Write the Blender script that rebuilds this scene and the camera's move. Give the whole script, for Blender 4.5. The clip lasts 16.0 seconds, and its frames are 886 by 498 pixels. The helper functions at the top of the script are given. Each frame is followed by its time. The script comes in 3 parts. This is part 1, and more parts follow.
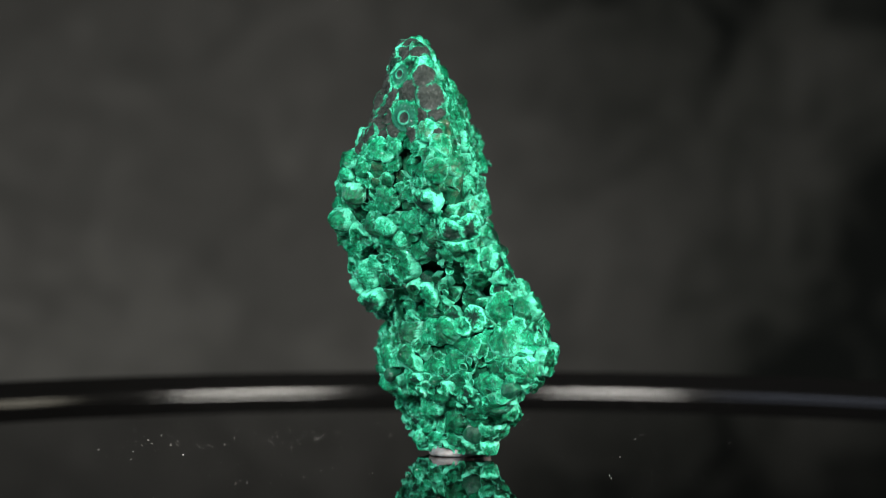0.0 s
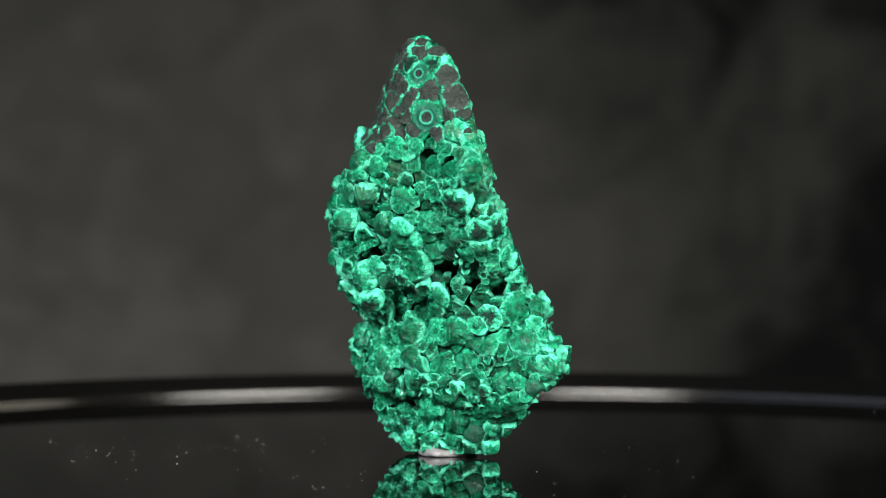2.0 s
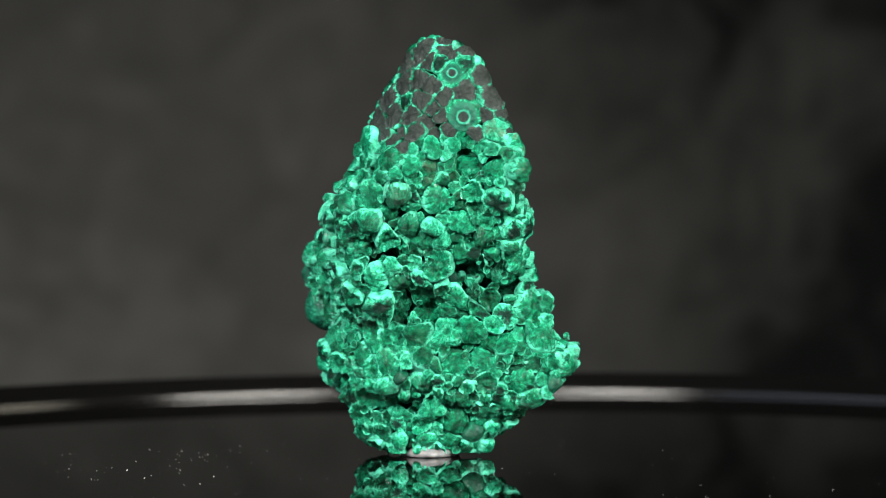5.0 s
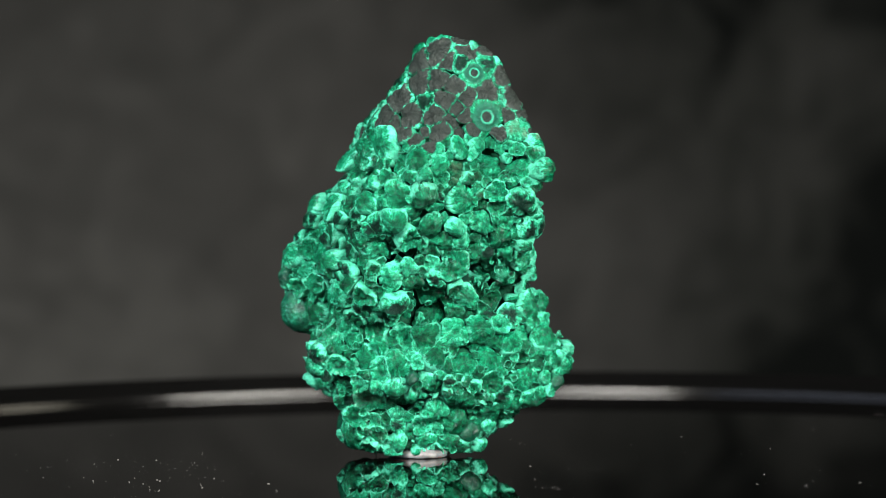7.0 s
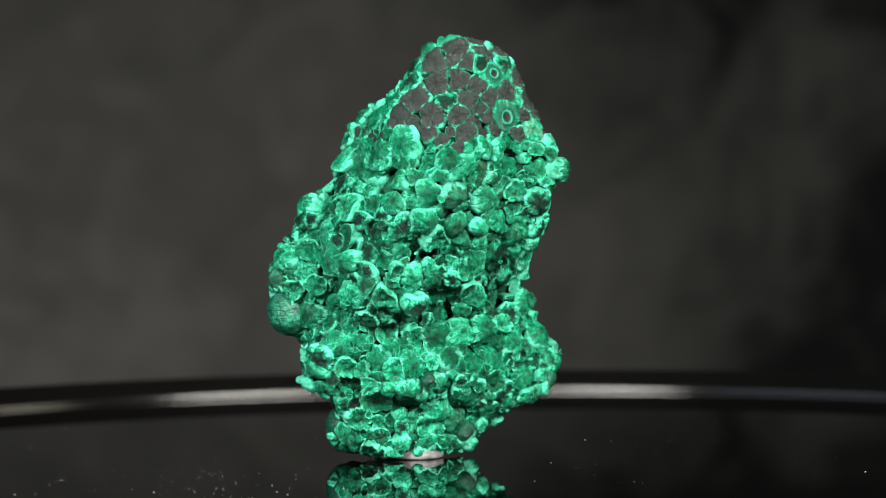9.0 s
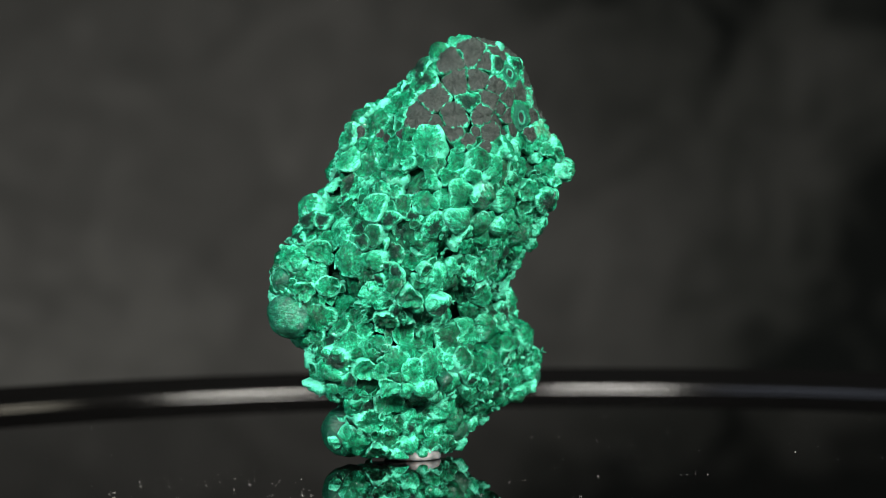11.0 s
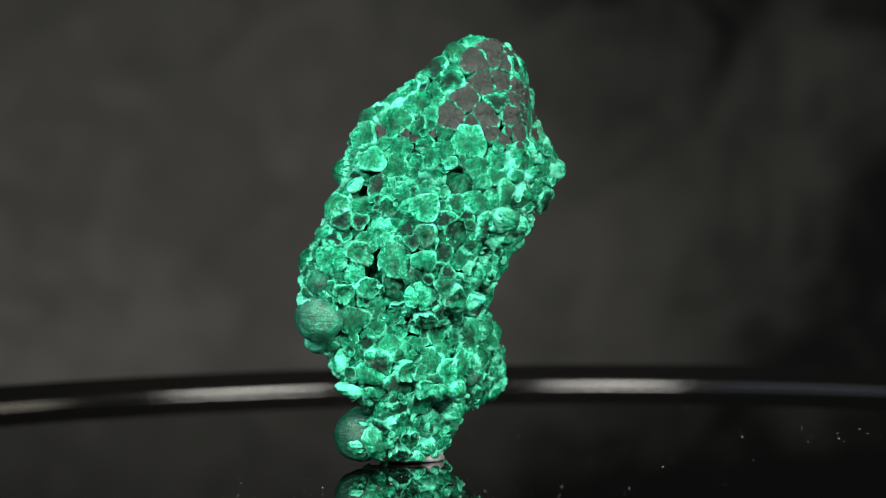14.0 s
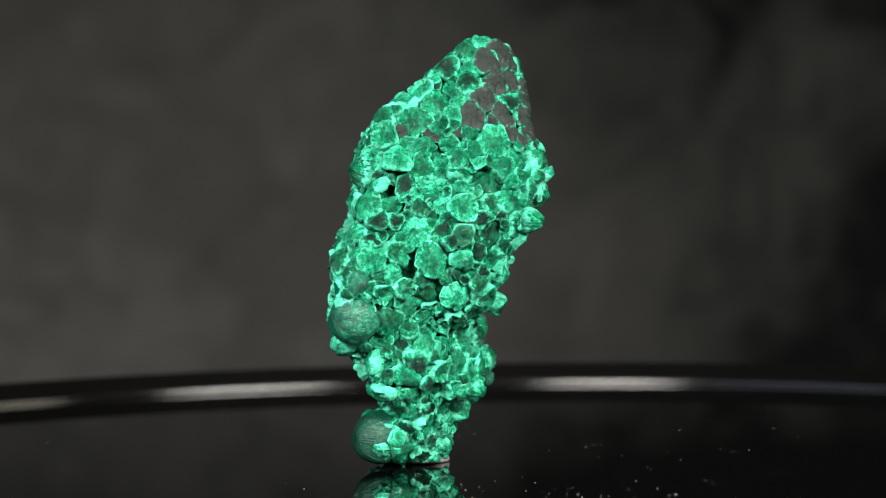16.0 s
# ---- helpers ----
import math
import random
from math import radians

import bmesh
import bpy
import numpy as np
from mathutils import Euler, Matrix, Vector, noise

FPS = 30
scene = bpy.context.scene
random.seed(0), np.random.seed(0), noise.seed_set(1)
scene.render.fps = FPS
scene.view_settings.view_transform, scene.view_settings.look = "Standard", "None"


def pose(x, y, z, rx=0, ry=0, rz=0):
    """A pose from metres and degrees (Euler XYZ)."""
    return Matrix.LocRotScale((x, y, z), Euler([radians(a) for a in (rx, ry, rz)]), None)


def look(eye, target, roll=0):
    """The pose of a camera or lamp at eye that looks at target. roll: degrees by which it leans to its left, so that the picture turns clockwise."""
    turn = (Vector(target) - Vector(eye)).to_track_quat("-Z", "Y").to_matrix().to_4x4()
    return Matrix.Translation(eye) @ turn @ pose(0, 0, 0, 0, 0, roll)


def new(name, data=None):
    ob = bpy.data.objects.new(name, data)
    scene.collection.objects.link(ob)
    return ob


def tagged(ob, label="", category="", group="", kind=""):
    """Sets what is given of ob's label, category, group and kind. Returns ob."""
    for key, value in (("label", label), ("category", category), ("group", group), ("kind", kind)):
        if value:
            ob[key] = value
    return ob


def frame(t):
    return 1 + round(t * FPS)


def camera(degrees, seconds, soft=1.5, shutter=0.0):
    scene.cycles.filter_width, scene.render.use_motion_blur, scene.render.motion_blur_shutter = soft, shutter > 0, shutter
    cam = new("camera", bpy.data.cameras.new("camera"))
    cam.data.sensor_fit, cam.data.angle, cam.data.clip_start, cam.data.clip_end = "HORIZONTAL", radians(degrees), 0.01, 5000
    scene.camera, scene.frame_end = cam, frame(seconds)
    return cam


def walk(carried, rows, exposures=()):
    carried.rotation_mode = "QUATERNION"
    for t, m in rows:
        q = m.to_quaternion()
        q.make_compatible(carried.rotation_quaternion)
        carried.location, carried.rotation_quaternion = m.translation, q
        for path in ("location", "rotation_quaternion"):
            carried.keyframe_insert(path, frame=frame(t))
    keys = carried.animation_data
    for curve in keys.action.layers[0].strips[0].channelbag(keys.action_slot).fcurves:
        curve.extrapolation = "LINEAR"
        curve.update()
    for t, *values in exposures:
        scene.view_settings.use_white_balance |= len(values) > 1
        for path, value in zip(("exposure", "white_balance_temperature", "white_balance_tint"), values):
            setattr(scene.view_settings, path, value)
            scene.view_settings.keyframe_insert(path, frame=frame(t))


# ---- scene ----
# A malachite specimen about 74 mm high on a slowly turning glossy black tray.
MM = 0.001
TURN = 8.459          # degrees per second
MID = 8.0             # seconds at which the specimen stands as built

# ---- camera ----
cam = camera(19.22, 16.0, soft=0.6)
cam.data.dof.use_dof, cam.data.dof.focus_distance, cam.data.dof.aperture_fstop = True, 0.438, 20.0
EYE = Vector((-0.00115, -0.45, 0.04925))
TILT = radians(1.67)
AIM = look(EYE, EYE + Vector((0, math.cos(TILT), -math.sin(TILT))), -0.40)
walk(cam, [(0.0, AIM), (16.0, AIM)])

# ---- light ----
world = bpy.data.worlds.new("dim_room")
scene.world = world
world.use_nodes = True
world.node_tree.nodes["Background"].inputs[0].default_value = (0.9, 0.95, 1.0, 1)
world.node_tree.nodes["Background"].inputs[1].default_value = 0.012
scene.view_settings.exposure = 0.0


def softbox(name, at, aim, width, height, watts, colour):
    data = bpy.data.lights.new(name, "AREA")
    data.shape, data.size, data.size_y, data.energy, data.color = "ELLIPSE", width, height, watts, colour
    ob = new(name, data)
    ob.matrix_world = look(at, aim)
    return ob


# two large softboxes stand left and right of the camera, two weak windows at the sides
softbox("key_lamp", (-0.34, -0.65, 0.40), (0, 0, 0.01), 0.31, 0.15, 16.2, (1.0, 0.96, 0.90))
softbox("second_lamp", (0.43, -0.65, 0.39), (0, 0, 0.01), 0.40, 0.15, 20.8, (1.0, 0.96, 0.88))
softbox("cool_window", (-1.05, -0.55, 0.66), (0, 0, 0.05), 0.85, 0.4, 4.6, (0.72, 0.80, 1.0))
softbox("warm_window", (1.13, -0.34, 0.70), (0, 0, 0.05), 0.34, 0.4, 7.0, (1.0, 0.93, 0.75))


# ---- materials ----
class Nodes:
    """A short way to write node materials."""

    def __init__(self, name, rough=0.5):
        self.mat = bpy.data.materials.new(name)
        self.mat.use_nodes = True
        self.tree = self.mat.node_tree
        self.bsdf = self.tree.nodes["Principled BSDF"]
        self.bsdf.inputs["Roughness"].default_value = rough

    def put(self, value, socket):
        if isinstance(value, bpy.types.NodeSocket):
            self.tree.links.new(value, socket)
        elif value is not None:
            socket.default_value = value

    def math(self, op, a, b=None, clamp=False):
        n = self.tree.nodes.new("ShaderNodeMath")
        n.operation, n.use_clamp = op, clamp
        self.put(a, n.inputs[0])
        self.put(b, n.inputs[1])
        return n.outputs[0]

    def attribute(self, name):
        n = self.tree.nodes.new("ShaderNodeAttribute")
        n.attribute_name = name
        return n

    def coords(self):
        return self.tree.nodes.new("ShaderNodeTexCoord").outputs["Object"]

    def noise(self, vector, scale, detail=3.0, rough=0.55, distort=0.0):
        n = self.tree.nodes.new("ShaderNodeTexNoise")
        self.put(vector, n.inputs["Vector"])
        for key, v in (("Scale", scale), ("Detail", detail), ("Roughness", rough), ("Distortion", distort)):
            n.inputs[key].default_value = v
        return n.outputs["Fac"]

    def ramp(self, fac, stops):
        n = self.tree.nodes.new("ShaderNodeValToRGB")
        self.put(fac, n.inputs[0])
        while len(n.color_ramp.elements) < len(stops):
            n.color_ramp.elements.new(0.5)
        for e, (p, c) in zip(n.color_ramp.elements, stops):
            e.position, e.color = p, ((c, c, c, 1) if isinstance(c, float) else (*c, 1))
        return n.outputs[0]

    def mix(self, fac, a, b, mode="MIX"):
        n = self.tree.nodes.new("ShaderNodeMix")
        n.data_type, n.blend_type = "RGBA", mode
        self.put(fac, n.inputs[0])
        for v, s in ((a, n.inputs[6]), (b, n.inputs[7])):
            self.put((*v, 1) if isinstance(v, tuple) else v, s)
        return n.outputs[2]

    def bump(self, height, strength, distance, normal=None):
        n = self.tree.nodes.new("ShaderNodeBump")
        n.inputs["Strength"].default_value, n.inputs["Distance"].default_value = strength, distance
        self.put(height, n.inputs["Height"])
        self.put(normal, n.inputs["Normal"])
        return n.outputs[0]

    def chance(self):
        """One number for each piece, whether it is an object or an island of a mesh."""
        a = self.tree.nodes.new("ShaderNodeObjectInfo").outputs["Random"]
        b = self.tree.nodes.new("ShaderNodeNewGeometry").outputs["Random Per Island"]
        return self.math("FRACT", self.math("ADD", a, b))


def malachite(name, kind):
    """Fibrous green carbonate: streaks run from the middle of each rosette to its rim."""
    m = Nodes(name, 0.42)
    fibre = m.attribute("fibre").outputs["Vector"]
    rad = m.attribute("radial").outputs["Fac"]
    where = m.attribute("place").outputs["Vector"]       # millimetres
    streak = m.noise(fibre, 13.0, 3.0, 0.6, 0.25)
    fine = m.noise(fibre, 36.0, 2.0, 0.6)
    band = m.noise(where, 0.55, 3.0, 0.6)
    grit = m.noise(where, 4.2, 4.0, 0.75)
    flake = m.noise(where, 1.5, 3.0, 0.6, 0.6)
    luck = m.chance()

    def off(value, amount):
        return m.math("MULTIPLY", m.math("SUBTRACT", value, 0.5), amount)
    tone = m.math("ADD", m.math("MULTIPLY", rad, 0.22), 0.41)
    for value, amount in ((streak, 0.75), (luck, 0.36), (band, 0.7), (grit, 1.35), (flake, 0.8), (fine, 0.7)):
        tone = m.math("ADD", tone, off(value, amount))
    green = m.ramp(tone, [(0.12, (0.0002, 0.018, 0.008)), (0.42, (0.0004, 0.085, 0.037)),
                          (0.68, (0.001, 0.235, 0.11)), (1.0, (0.09, 0.68, 0.45))])
    if kind == "cap":
        top = m.ramp(m.math("ADD", rad, m.math("ADD", m.math("ADD", off(streak, 0.3), off(band, 0.6)), off(flake, 0.5))), [(0.86, 1.0), (0.99, 0.0)])
        grey = m.ramp(m.math("ADD", m.math("MULTIPLY", grit, 0.6), m.math("MULTIPLY", streak, 0.4)), [(0.35, (0.009, 0.014, 0.013)), (0.65, (0.042, 0.052, 0.048))])
        colour = m.mix(top, m.mix(0.25, green, (0.002, 0.07, 0.04)), grey)
    elif kind == "dark":
        top = m.ramp(m.math("ADD", rad, m.math("ADD", off(flake, 1.2), off(band, 1.6))), [(0.45, 1.0), (0.85, 0.0)])
        grey = m.ramp(grit, [(0.3, (0.001, 0.010, 0.006)), (0.7, (0.006, 0.036, 0.024))])
        colour = m.mix(top, green, grey)
    elif kind == "ring":
        eye = m.math("ADD", rad, off(flake, 0.16))
        shade = m.ramp(eye, [(0.0, (0.02, 0.024, 0.023)), (0.27, (0.016, 0.03, 0.026)), (0.31, (0.03, 0.30, 0.19)), (0.38, (0.03, 0.30, 0.19)), (0.44, (0.004, 0.07, 0.042)), (0.74, (0.008, 0.10, 0.062))])
        colour = m.mix(m.ramp(m.math("ADD", rad, off(streak, 0.4)), [(0.7, 1.0), (0.88, 0.0)]), green, shade)
    elif kind == "fan":
        rust = m.ramp(band, [(0.48, 0.0), (0.66, 0.7)])
        colour = m.mix(rust, green, (0.075, 0.07, 0.045))
    elif kind == "ball":
        colour = m.mix(m.ramp(band, [(0.28, 0.3), (0.6, 0.9)]), green, (0.0015, 0.026, 0.018))
    else:
        colour = green
    if kind not in ("ball", "ring"):
        # pale, dusty rim of each rosette
        rim = m.ramp(m.math("ADD", rad, m.math("ADD", off(streak, 0.35), off(flake, 0.5))), [(0.86, 0.0), (0.95, 1.0), (1.0, 0.6)])
        colour = m.mix(m.math("MULTIPLY", rim, m.ramp(band, [(0.4, 0.0), (0.65, 0.2)] if kind == "cap" else [(0.36, 0.18), (0.64, 0.95)])), colour, (0.13, 0.74, 0.52))
    m.put(colour, m.bsdf.inputs["Base Color"])
    m.put(m.ramp(fine, [(0.3, 0.3), (0.7, 0.5)]), m.bsdf.inputs["Roughness"])
    m.bsdf.inputs["Specular IOR Level"].default_value = 0.09
    relief = m.bump(flake, 0.6 if kind == "ball" else 0.6, 0.0006)
    relief = m.bump(streak, 0.6 if kind == "ball" else 0.9, 0.0004, relief)
    # silky gloss over the fibres
    m.bsdf.inputs["Coat Weight"].default_value = 0.2 if kind in ("cap", "dark") else 0.6 if kind == "ball" else 0.42
    m.bsdf.inputs["Coat Roughness"].default_value = 0.16 if kind == "ball" else 0.06
    m.put(relief, m.bsdf.inputs["Coat Normal"])
    relief = m.bump(fine, 0.8, 0.00016, relief)
    m.put(m.bump(grit, 0.7, 0.00025, relief), m.bsdf.inputs["Normal"])
    return m.mat


def core_material():
    m = Nodes("malachite_core", 0.6)
    m.bsdf.inputs["Specular IOR Level"].default_value = 0.1
    where = m.coords()
    a, b = m.noise(where, 420.0, 5.0, 0.65), m.noise(where, 1900.0, 3.0)
    m.put(m.ramp(a, [(0.35, (0.0008, 0.012, 0.007)), (0.55, (0.0015, 0.05, 0.024)), (0.75, (0.004, 0.15, 0.07))]), m.bsdf.inputs["Base Color"])
    m.put(m.bump(b, 0.7, 0.0003, m.bump(a, 0.8, 0.0012)), m.bsdf.inputs["Normal"])
    return m.mat


def tray_material():
    m = Nodes("black_lacquer", 0.03)
    where = m.coords()
    m.put((0.0007, 0.0007, 0.0007, 1), m.bsdf.inputs["Base Color"])
    m.put(m.ramp(m.noise(where, 35.0, 4.0), [(0.3, 0.008), (0.75, 0.03)]), m.bsdf.inputs["Roughness"])
    m.bsdf.inputs["IOR"].default_value = 1.5
    m.bsdf.inputs["Specular IOR Level"].default_value = 0.44
    return m.mat


def rim_material():
    m = Nodes("satin_black_rim", 0.2)
    where = m.coords()
    m.put((0.002, 0.002, 0.002, 1), m.bsdf.inputs["Base Color"])
    m.put(m.ramp(m.noise(where, 25.0, 4.0), [(0.3, 0.11), (0.75, 0.17)]), m.bsdf.inputs["Roughness"])
    m.bsdf.inputs["Specular IOR Level"].default_value = 0.10
    return m.mat


def putty_material():
    m = Nodes("mounting_putty", 0.45)
    where = m.coords()
    m.put(m.ramp(m.noise(where, 700.0, 4.0), [(0.35, (0.05, 0.053, 0.056)), (0.68, (0.15, 0.154, 0.158))]), m.bsdf.inputs["Base Color"])
    m.bsdf.inputs["Subsurface Weight"].default_value = 0.2
    m.bsdf.inputs["Subsurface Scale"].default_value = 0.002
    m.put(m.bump(m.noise(where, 500.0, 5.0), 0.6, 0.0006), m.bsdf.inputs["Normal"])
    return m.mat


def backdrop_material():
    """Mottled dark grey canvas, with soft light and shade put into its colour."""
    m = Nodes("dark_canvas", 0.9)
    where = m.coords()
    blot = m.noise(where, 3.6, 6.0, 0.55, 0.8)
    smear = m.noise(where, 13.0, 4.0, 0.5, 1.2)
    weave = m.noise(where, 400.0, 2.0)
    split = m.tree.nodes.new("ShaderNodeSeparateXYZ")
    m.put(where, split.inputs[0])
    # painted light falloff: pale low down and to one side, nearly black opposite
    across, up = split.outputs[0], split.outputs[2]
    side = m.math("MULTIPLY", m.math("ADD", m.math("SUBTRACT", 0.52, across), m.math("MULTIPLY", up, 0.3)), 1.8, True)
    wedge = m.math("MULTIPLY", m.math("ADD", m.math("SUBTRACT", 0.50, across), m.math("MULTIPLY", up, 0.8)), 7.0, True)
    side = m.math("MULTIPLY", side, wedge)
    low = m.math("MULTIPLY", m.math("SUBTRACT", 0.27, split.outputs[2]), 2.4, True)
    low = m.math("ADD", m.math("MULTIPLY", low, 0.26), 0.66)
    mottled_light = m.math("ADD", m.math("MULTIPLY", side, low), m.math("ADD", m.math("MULTIPLY", m.math("SUBTRACT", blot, 0.5), 0.6), m.math("MULTIPLY", m.math("SUBTRACT", smear, 0.5), 0.75)))
    # a darker cloud of colour high up on the same side
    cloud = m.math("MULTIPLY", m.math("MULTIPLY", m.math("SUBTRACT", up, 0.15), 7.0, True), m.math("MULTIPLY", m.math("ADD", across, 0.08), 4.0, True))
    mottled_light = m.math("SUBTRACT", mottled_light, m.math("MULTIPLY", cloud, 0.4))
    # darkened towards the top, which dims what the plate mirrors
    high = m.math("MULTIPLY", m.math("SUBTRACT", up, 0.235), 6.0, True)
    mottled_light = m.math("SUBTRACT", mottled_light, m.math("MULTIPLY", high, 0.7))
    # one soft darker blotch
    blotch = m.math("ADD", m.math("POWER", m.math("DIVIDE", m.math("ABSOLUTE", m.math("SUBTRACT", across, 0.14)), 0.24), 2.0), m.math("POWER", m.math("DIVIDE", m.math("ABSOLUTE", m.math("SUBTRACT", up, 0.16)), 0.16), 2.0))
    mottled_light = m.math("SUBTRACT", mottled_light, m.math("MULTIPLY", m.math("SUBTRACT", 1.0, blotch, True), 0.22))
    m.put(m.ramp(mottled_light, [(0.0, (0.0053, 0.0068, 0.0064)), (0.2, (0.0292, 0.0314, 0.0292)), (0.45, (0.0538, 0.0552, 0.0526)), (0.8, (0.0913, 0.0918, 0.0883)), (1.0, (0.1310, 0.1322, 0.1264))]), m.bsdf.inputs["Base Color"])
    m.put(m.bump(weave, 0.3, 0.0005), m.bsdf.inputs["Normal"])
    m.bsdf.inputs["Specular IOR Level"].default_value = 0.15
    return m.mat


def plain(name, colour, rough, scale=60.0):
    m = Nodes(name, rough)
    f = m.noise(m.coords(), scale, 4.0)
    lo, hi = tuple(c * 0.75 for c in colour), tuple(c * 1.25 for c in colour)
    m.put(m.ramp(f, [(0.3, lo), (0.7, hi)]), m.bsdf.inputs["Base Color"])
    return m.mat


GREEN = {k: malachite("malachite_" + k, k) for k in ("cup", "cap", "dark", "fan", "ball", "ring")}
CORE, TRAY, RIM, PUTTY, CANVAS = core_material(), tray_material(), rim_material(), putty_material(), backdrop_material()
DUST = plain("pale_dust", (0.45, 0.45, 0.43), 0.8, 800.0)
ROOM = plain("dark_wall_paint", (0.05, 0.05, 0.05), 0.9, 4.0)
TABLE = plain("black_table_laminate", (0.015, 0.015, 0.015), 0.5, 30.0)


# ---- helpers for meshes ----
def part(name, data, material, parent=None, label="", kind=""):
    if isinstance(data, bmesh.types.BMesh):
        me = bpy.data.meshes.new(name)
        data.to_mesh(me)
        data.free()
    else:
        me = data
    if material and not me.materials:
        me.materials.append(material)
    ob = new(name, me)
    ob.parent = parent
    return tagged(ob, label=label, kind=kind)


def smooth(me):
    me.polygons.foreach_set("use_smooth", [True] * len(me.polygons))
    return me


def lathe(profile, segments):
    """A turned body from (radius, height) pairs in millimetres; a pair given twice makes a crisp edge."""
    bm = bmesh.new()
    rings = []
    for r, z in profile:
        if r == 0:
            rings.append([bm.verts.new((0, 0, z * MM))])
        else:
            rings.append([bm.verts.new((r * MM * math.cos(2 * math.pi * i / segments), r * MM * math.sin(2 * math.pi * i / segments), z * MM)) for i in range(segments)])
    for k, (a, b) in enumerate(zip(rings, rings[1:])):
        if profile[k] == profile[k + 1]:      # a crisp edge
            continue
        for i in range(segments):
            j = (i + 1) % segments
            if len(a) == 1:
                bm.faces.new((a[0], b[j], b[i]))
            elif len(b) == 1:
                bm.faces.new((a[i], a[j], b[0]))
            else:
                bm.faces.new((a[i], a[j], b[j], b[i]))
    bmesh.ops.recalc_face_normals(bm, faces=bm.faces[:])
    for f in bm.faces:
        f.smooth = True
    return bm


def slab(x0, x1, y0, y1, z0, z1, bevel=0.0):
    bm = bmesh.new()
    bmesh.ops.create_cube(bm, size=1, matrix=Matrix.Translation(((x0 + x1) / 2, (y0 + y1) / 2, (z0 + z1) / 2)) @ Matrix.Diagonal((x1 - x0, y1 - y0, z1 - z0, 1)))
    if bevel:
        bmesh.ops.bevel(bm, geom=bm.edges[:], offset=bevel, segments=3, affect="EDGES")
    return bm


# ---- room, table and backdrop ----
tagged(part("floor", slab(-2, 2, -2, 2.6, -0.9, -0.8), ROOM), "dark painted studio floor", "floor", kind="structure")
tagged(part("ceiling", slab(-2, 2, -2, 2.6, 1.6, 1.7), ROOM), "dark painted studio ceiling", "ceiling", kind="structure")
tagged(part("wall_north", slab(-2, 2, 2.5, 2.6, -0.8, 1.6), ROOM), "dark painted studio wall", "wall", kind="structure")
tagged(part("wall_south", slab(-2, 2, -2.0, -1.9, -0.8, 1.6), ROOM), "dark painted studio wall", "wall", kind="structure")
tagged(part("wall_west", slab(-2, -1.9, -1.9, 2.5, -0.8, 1.6), ROOM), "dark painted studio wall", "wall", kind="structure")
tagged(part("wall_east", slab(1.9, 2, -1.9, 2.5, -0.8, 1.6), ROOM), "dark painted studio wall", "wall", kind="structure")

table = tagged(new("table"), "plain black laminate table under the tray", "table")
part("tabletop", slab(-0.5, 0.5, -0.3, 0.24, -0.075, -0.05, 0.003), TABLE, table)
for sx in (-0.46, 0.46):
    for sy in (-0.26, 0.2):
        part("leg", slab(sx - 0.02, sx + 0.02, sy - 0.02, sy + 0.02, -0.8, -0.075, 0.002), TABLE, table)


def backdrop():
    """A hanging canvas with slack folds."""
    nx, nz = 150, 90
    verts, faces = [], []
    for j in range(nz + 1):
        for i in range(nx + 1):
            x, z = -1.9 + 3.8 * i / nx, -0.79 + 2.38 * j / nz
            y = 2.2 + 0.03 * noise.noise((x * 1.3, z * 0.7, 0.3)) + 0.012 * noise.noise((x * 3.2 + z * 2.0, z * 2.8 - x * 0.8, 4.0))
            verts.append((x, y, z))
    for j in range(nz):
        for i in range(nx):
            a = j * (nx + 1) + i
            faces.append((a, a + 1, a + nx + 2, a + nx + 1))
    me = bpy.data.meshes.new("backdrop")
    me.from_pydata(verts, [], faces)
    return tagged(part("backdrop", smooth(me), CANVAS), "mottled dark grey canvas with painted light and shade, hanging far behind the table", "backdrop", kind="structure")


backdrop()

# ---- turning tray ----
tray = tagged(new("turntable"), "glossy black round display turntable with a raised rim, dusty", "turntable")
part("plate", lathe([(0, 0), (60, 0), (120, 0), (155.0, 0), (155.0, 0), (155.0, -2.6), (60, -3.0), (0, -3.0)], 240), TRAY, tray)
part("rim", lathe([(155.02, -2.0), (155.02, 0.02), (155.13, 0.29), (155.21, 0.57), (155.27, 0.86), (155.32, 1.15), (155.32, 1.15), (155.33, 2.6), (155.30, 4.2), (155.30, 4.2),
                   (155.7, 4.42), (156.7, 4.5), (157.7, 4.5), (158.8, 4.3), (159.5, 3.7), (159.7, 2.5), (159.4, 0.2), (157.7, -2.0), (155.02, -2.0)], 360), RIM, tray, "satin black raised rim")
part("base", lathe([(0, -3.2), (70, -3.2), (76, -5), (80, -12), (82, -46), (80, -50), (0, -50)], 96), TABLE, tray, "matt black turntable base")


